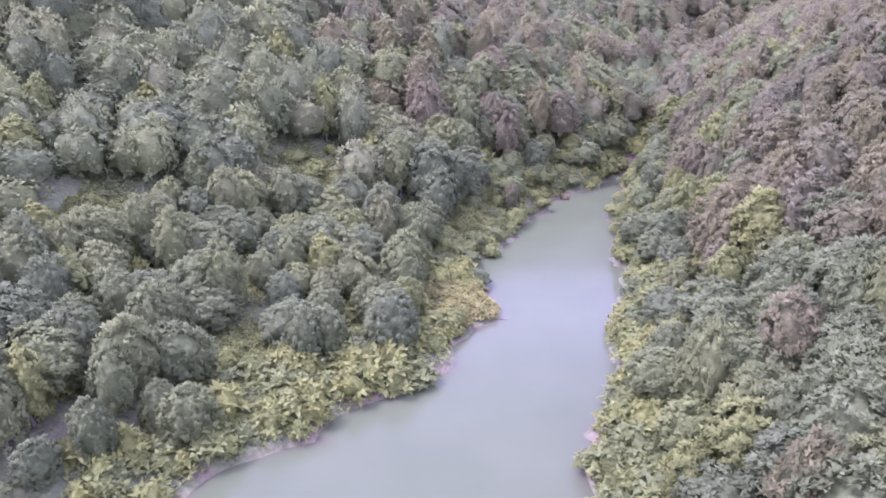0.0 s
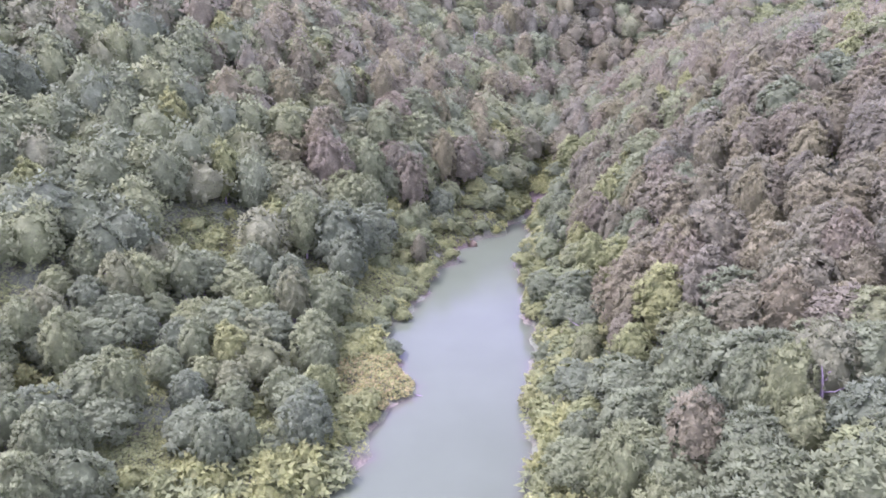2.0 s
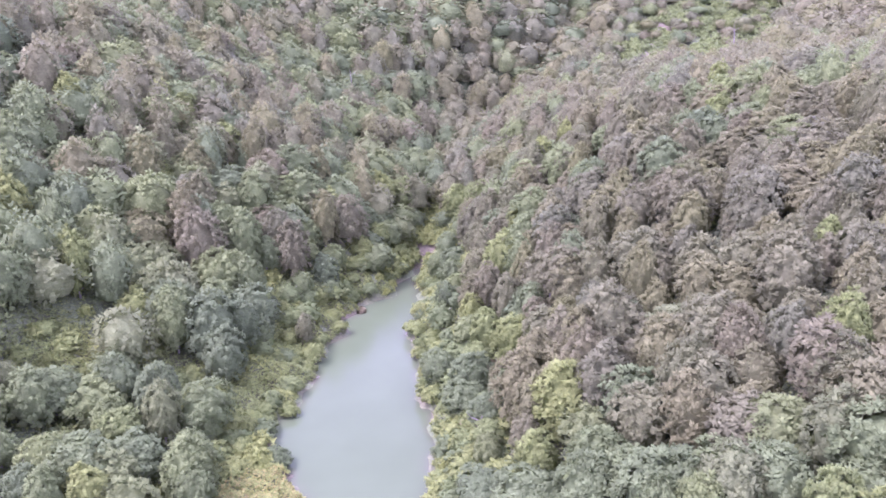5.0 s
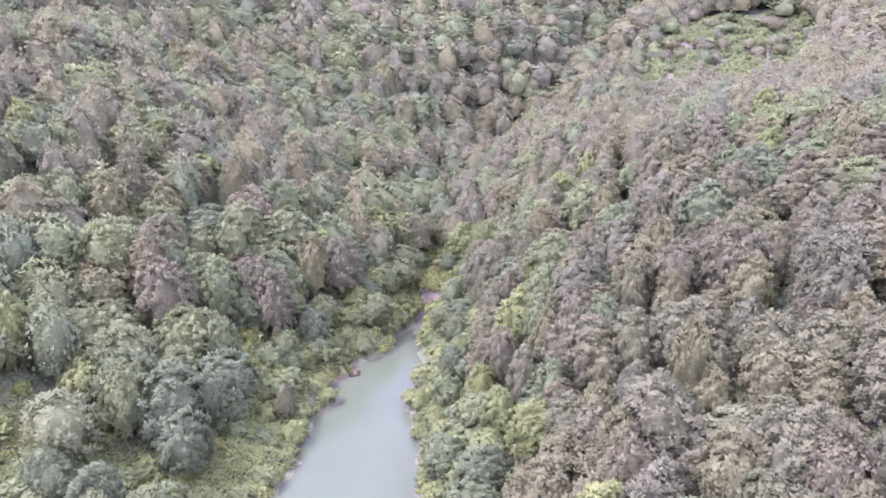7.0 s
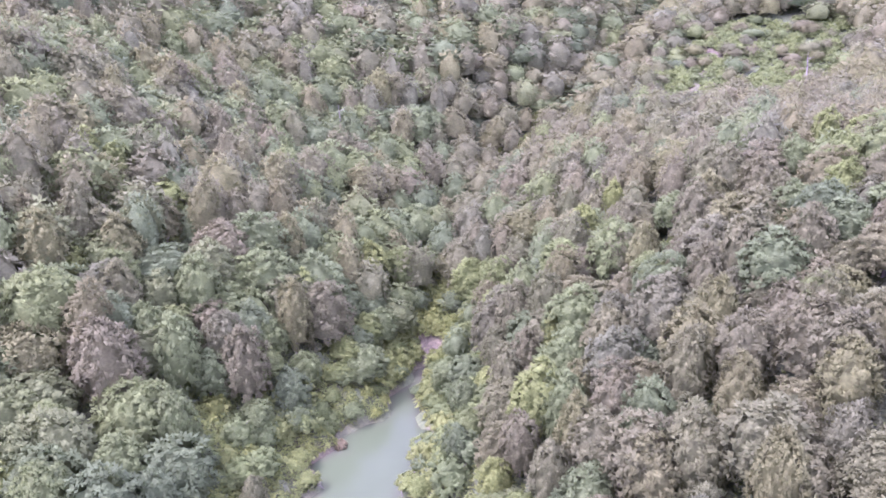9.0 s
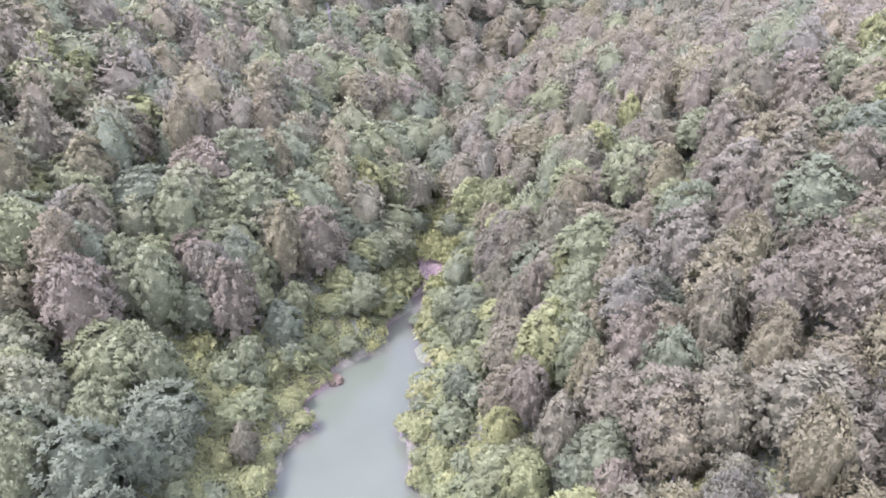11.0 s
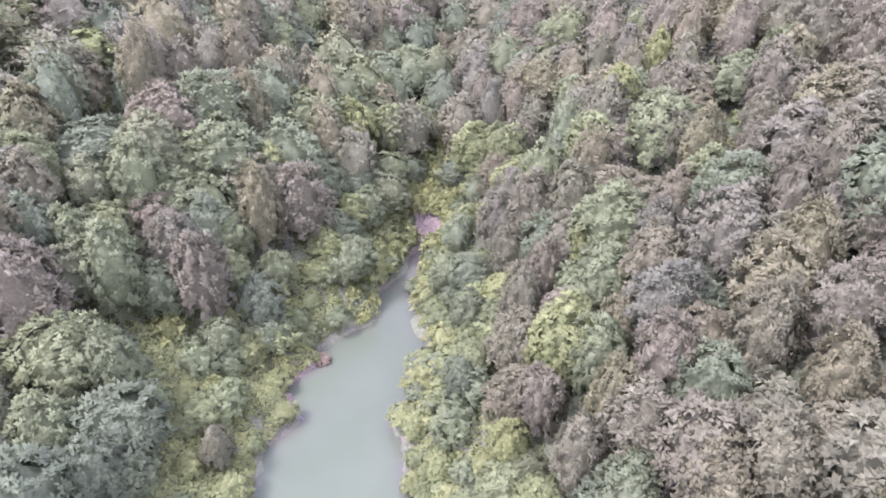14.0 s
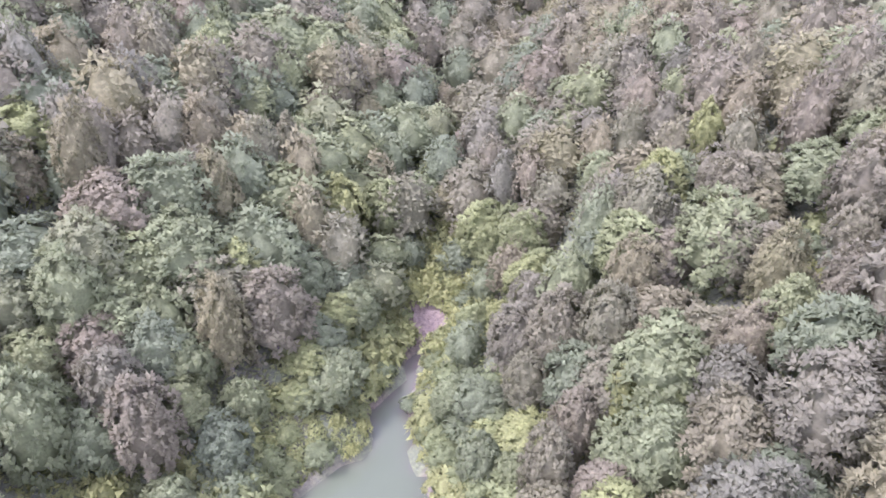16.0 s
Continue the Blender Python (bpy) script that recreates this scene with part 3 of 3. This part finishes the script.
for j, i in enumerate(order[:290]):
    s = 0.55 + 0.75 * bdice[i, 1] + (0.25 if bd[i] > 4 else 0)
    m = stand(bx[i], by[i], 6.283 * bdice[i, 2], 1.2 * s, s * (0.6 + 0.5 * bdice[i, 3]))
    if j < len(bushes):
        bushes[j].matrix_basis = m
    else:
        src = bushes[i % len(bushes)]
        was = src.matrix_basis.copy()
        src.matrix_basis = Matrix()
        copy_thing(src, m)
        src.matrix_basis = was
more_bushes = order[290:]
templ = [crown(320 + i, "bush", 1.3, 0.05, 1.7, 144, 0.52, (7, 5)) for i in range(4)]
vs, fs, ts, base = [], [], [], 0
zz = ground_z(bx, by)
for i in more_bushes:
    v, f, nn = templ[i % 4]
    s, a = 0.65 + 0.85 * bdice[i, 1], 6.283 * bdice[i, 2]
    c, sn = math.cos(a) * s, math.sin(a) * s
    vs.append(np.stack([v[:, 0] * c - v[:, 1] * sn + bx[i], v[:, 0] * sn + v[:, 1] * c + by[i], v[:, 2] * s * (0.6 + 0.5 * bdice[i, 3]) + zz[i]], -1))
    fs.append(f + base)
    ts.append(np.full(len(v), (0.3 if bx[i] > 105 else 0.85) * bdice[i, 3]))
    base += len(v)
tagged(new("undergrowth", mesh("undergrowth", np.vstack(vs), np.vstack(fs), herb_leaves, np.concatenate(ts), smooth=True)), "dense yellow-green undergrowth along the banks", "undergrowth", kind="stuff")

# low leafy cover on the open banks
hrng = np.random.default_rng(9)
k = 800000
hx, hy = hrng.uniform(-45, 62, k), hrng.uniform(40, 160, k)
hd = from_shore(hx, hy)
clear = np.zeros(k)
for ox, oy, orad in OPEN:
    clear = np.maximum(clear, np.clip(1.6 - np.hypot(hx - ox, hy - oy) / orad, 0, 1))
share = np.clip(np.where(hd < 12, np.where((hy < 76) & (hx < 6), 0.22, 0.5) - hd / 30, 0.10) + clear, 0, 1)
share = np.where((hd < 12) & (hx < 30) & (hy > 97) & (hy < 136), 1.0, share)
ok = (hd > 0.2) & (hrng.uniform(0, 1, k) < share) & (hx > -0.66 * hy) & (np.hypot(hx - 41.8, hy - 151.2) > 3.0)
hx, hy = hx[ok], hy[ok]
hz = ground_z(hx, hy)
lumps = 0.4 + 0.4 * np.sin(1.5 * hx + 0.7 * np.sin(1.1 * hy)) * np.sin(1.3 * hy + 0.5 * hx) + 0.15 * np.sin(3.1 * hx + hy) * np.sin(2.7 * hy)
at = np.stack([hx, hy, hz + np.maximum(lumps, 0.05) * hrng.uniform(0.5, 1.15, len(hx)) + 0.05], -1)
up = unit(hrng.normal(size=at.shape) * 0.35 + (0, 0, 1))
run = unit(np.cross(up, unit(hrng.normal(size=at.shape))))
side = np.cross(up, run)
ln = (0.40 * hrng.uniform(0.6, 1.4, len(hx)))[:, None]
verts = np.stack([at - run * ln * 0.4 - side * ln * 0.28, at - run * ln * 0.4 + side * ln * 0.28, at + run * ln * 0.6 + up * ln * 0.1], 1)
turned = np.cross(verts[:, 1] - verts[:, 0], verts[:, 2] - verts[:, 0])[:, 2] < 0
verts[turned] = verts[turned][:, ::-1]
verts = verts.reshape(-1, 3)
hue = np.clip(0.5 + 0.3 * np.sin(0.35 * hx + 1) * np.sin(0.3 * hy) + hrng.uniform(-0.2, 0.2, len(hx)), 0, 0.85)
hue = np.where(np.hypot(hx - 3.2, hy - 80.8) < 6.2, hrng.uniform(0.75, 1.0, len(hx)), hue)
tagged(new("herbs", mesh("herbs", verts, np.arange(len(verts)).reshape(-1, 3), herb_leaves, np.repeat(hue, 3))), "low yellow-green leafy herbs covering the open banks", "herbs", kind="stuff")


# ---- dead wood, dry shrubs and smoke ----
pale_wood, n, l, p = shader("bleached_wood")
tex = n.new("ShaderNodeTexNoise")
tex.inputs["Scale"].default_value, tex.inputs["Detail"].default_value = 5.0, 6.0
rmp = ramp_of(n, [(0.3, (0.10, 0.088, 0.066)), (0.7, (0.20, 0.178, 0.135))])
l.new(tex.outputs["Fac"], rmp.inputs["Fac"])
l.new(rmp.outputs["Color"], p.inputs["Base Color"])
p.inputs["Roughness"].default_value = 0.85
dry_leaves = leaf_material("dry_leaves", [(0.0, (0.170, 0.150, 0.074)), (1.0, (0.205, 0.178, 0.080))])


def snag(x, y, tall, lean, seed):
    """A dead, barkless tree with a few broken limbs."""
    rng = np.random.default_rng(seed)
    root = tagged(new("dead_tree"), "bare bleached dead tree standing among green crowns", "tree", "dead trees")
    root.empty_display_size = 0.5
    root.matrix_basis = stand(x, y, rng.uniform(0, 6), 1, 1)
    part("trunk", mesh("trunk", *rod([(0, 0, -0.6), (0.1 * lean, 0, 0.4 * tall), (0.5 * lean, 0.1, 0.75 * tall), (lean, 0.1, tall)], (0.20, 0.16, 0.11, 0.03), 7), pale_wood, smooth=True), root)
    for i in range(5):
        a, z0 = 2.4 * i + rng.uniform(-0.4, 0.4), tall * (0.5 + 0.09 * i)
        out = rng.uniform(0.7, 1.4)
        part("limb", mesh("limb", *rod([(0.4 * lean * z0 / tall, 0, z0), (0.5 * out * math.cos(a), 0.5 * out * math.sin(a), z0 + 0.3), (out * math.cos(a), out * math.sin(a), z0 + 1.0)], (0.06, 0.04, 0.012), 5), pale_wood), root)
    return root


snag(36.6, 204.0, 11.0, 0.5, 1)
snag(134.2, 176.0, 10.5, 0.8, 2)
snag(28.0, 81.0, 4.5, 0.6, 4)
snag(43.2, 94.5, 7.5, 1.4, 5)
snag(36.6, 47.6, 6.2, 0.9, 6)


def driftwood(x, y, turn, size, seed):
    """A washed-up branch with two side twigs, lying at the water line."""
    rng = np.random.default_rng(seed)
    root = tagged(new("driftwood"), "washed-up bleached branch lying at the water line", "driftwood", "driftwood along the shore")
    root.empty_display_size = 0.2
    z = max(float(ground_z(np.array([x]), np.array([y]))[0]), 0.0)
    root.matrix_basis = Matrix.Translation((x, y, z + 0.03)) @ Matrix.Rotation(turn, 4, "Z") @ Matrix.Diagonal((size, size, size, 1))
    part("stem", mesh("stem", *rod([(-1.1, 0, 0.0), (-0.2, 0.12, 0.06), (0.6, 0.05, 0.10), (1.3, -0.2, 0.22)], (0.09, 0.075, 0.05, 0.015), 6), pale_wood, smooth=True), root)
    for i in range(3):
        x0, s = -0.3 + 0.5 * i, (-1) ** i
        part("twig", mesh("twig", *rod([(x0, 0.06, 0.06), (x0 + 0.3, s * 0.35, 0.16), (x0 + 0.5, s * rng.uniform(0.6, 0.9), 0.30)], (0.04, 0.025, 0.008), 5), pale_wood), root)


for i, (x, y, turn, size) in enumerate([(18.6, 121.4, 0.6, 0.9), (19.6, 122.4, 2.0, 0.6), (12.0, 108.2, 0.4, 0.6), (28.9, 118.2, 1.4, 0.9), (29.3, 116.0, 1.9, 0.7), (26.5, 97.5, 1.2, 0.8), (20.4, 72.5, 1.6, 0.9), (7.3, 79.0, 2.6, 0.7), (22.4, 81.0, 1.3, 0.8), (40.6, 150.2, 0.5, 0.8)]):
    driftwood(x, y, turn, size, 70 + i)


def dry_shrub(x, y, wide, tall, seed, label):
    root = tagged(new("dry_shrub"), label, "shrub", "dry shrubs")
    root.empty_display_size = 0.3
    root.matrix_basis = stand(x, y, seed, wide, tall)
    for i in range(4):
        a = 1.6 * i
        part("stem", mesh("stem", *rod([(0, 0, -0.3), (0.25 * math.cos(a), 0.25 * math.sin(a), 0.6), (0.7 * math.cos(a), 0.7 * math.sin(a), 1.5)], (0.05, 0.035, 0.01), 5), pale_wood), root)
    v, f, nn = crown(seed + 400, "bush", 1.2, 0.1, 1.7, 420, 0.36, (9, 5))
    part("foliage", mesh("foliage", v, f, dry_leaves, smooth=True, normals=nn), root)


dry_shrub(23.2, 129.9, 0.75, 0.5, 1, "small tan dry shrub at the tip of a muddy spit")
dry_shrub(34.3, 93.6, 1.0, 1.1, 2, "reddish dead shrub on a bare slip above the bank")
dry_shrub(28.6, 84.5, 1.1, 0.9, 3, "greyish dry shrub among green bushes on the bank")

# a thin veil of smoke that drifts low over the ridge
smoke_mat, n, l, p = shader("thin_smoke")
dens = n.new("ShaderNodeAttribute")
dens.attribute_name = "density"
puffs = n.new("ShaderNodeTexNoise")
puffs.inputs["Scale"].default_value, puffs.inputs["Detail"].default_value = 0.22, 4.0
geo = n.new("ShaderNodeNewGeometry")
l.new(geo.outputs["Position"], puffs.inputs["Vector"])
thick = n.new("ShaderNodeMath")
thick.operation = "MULTIPLY"
pr = n.new("ShaderNodeMapRange")
pr.inputs["From Min"].default_value, pr.inputs["From Max"].default_value = 0.35, 0.75
l.new(puffs.outputs["Fac"], pr.inputs["Value"])
l.new(pr.outputs[0], thick.inputs[0])
l.new(dens.outputs["Fac"], thick.inputs[1])
clear_air = n.new("ShaderNodeBsdfTransparent")
white = n.new("ShaderNodeBsdfTranslucent")
white.inputs["Color"].default_value = (0.78, 0.80, 0.86, 1)
veil = n.new("ShaderNodeMixShader")
l.new(thick.outputs[0], veil.inputs["Fac"])
l.new(clear_air.outputs[0], veil.inputs[1])
l.new(white.outputs[0], veil.inputs[2])
l.new(veil.outputs[0], n["Material Output"].inputs["Surface"])
smoke_root = tagged(new("smoke_plume"), "thin bluish-white smoke drifting low over the wooded ridge", "smoke")
for layer in range(3):
    u, v_, quads = sheet(np.linspace(0, 1, 40), np.linspace(-1, 1, 14))
    px = 130 - 28 * u + 1.5 * layer
    py = 132 + 15 * u + 2 * layer + 1.5 * np.sin(5 * u + layer)
    pz = 51.0 - 4.6 * u + 0.6 * np.sin(7 * u + 2 * layer) + v_ * (1.0 + 1.5 * u + 0.4 * np.sin(9 * u + layer))
    fade = np.clip(1 - v_ ** 2, 0, 1) ** 1.3 * np.clip(6 * u, 0, 1) * np.clip(1.15 - u, 0, 1) * 4.0
    veil_part = part("veil", mesh("veil", np.stack([px, py + 1.2 * v_, pz], -1), quads, smoke_mat, fade, "density", True), smoke_root)
    veil_part.visible_shadow = False
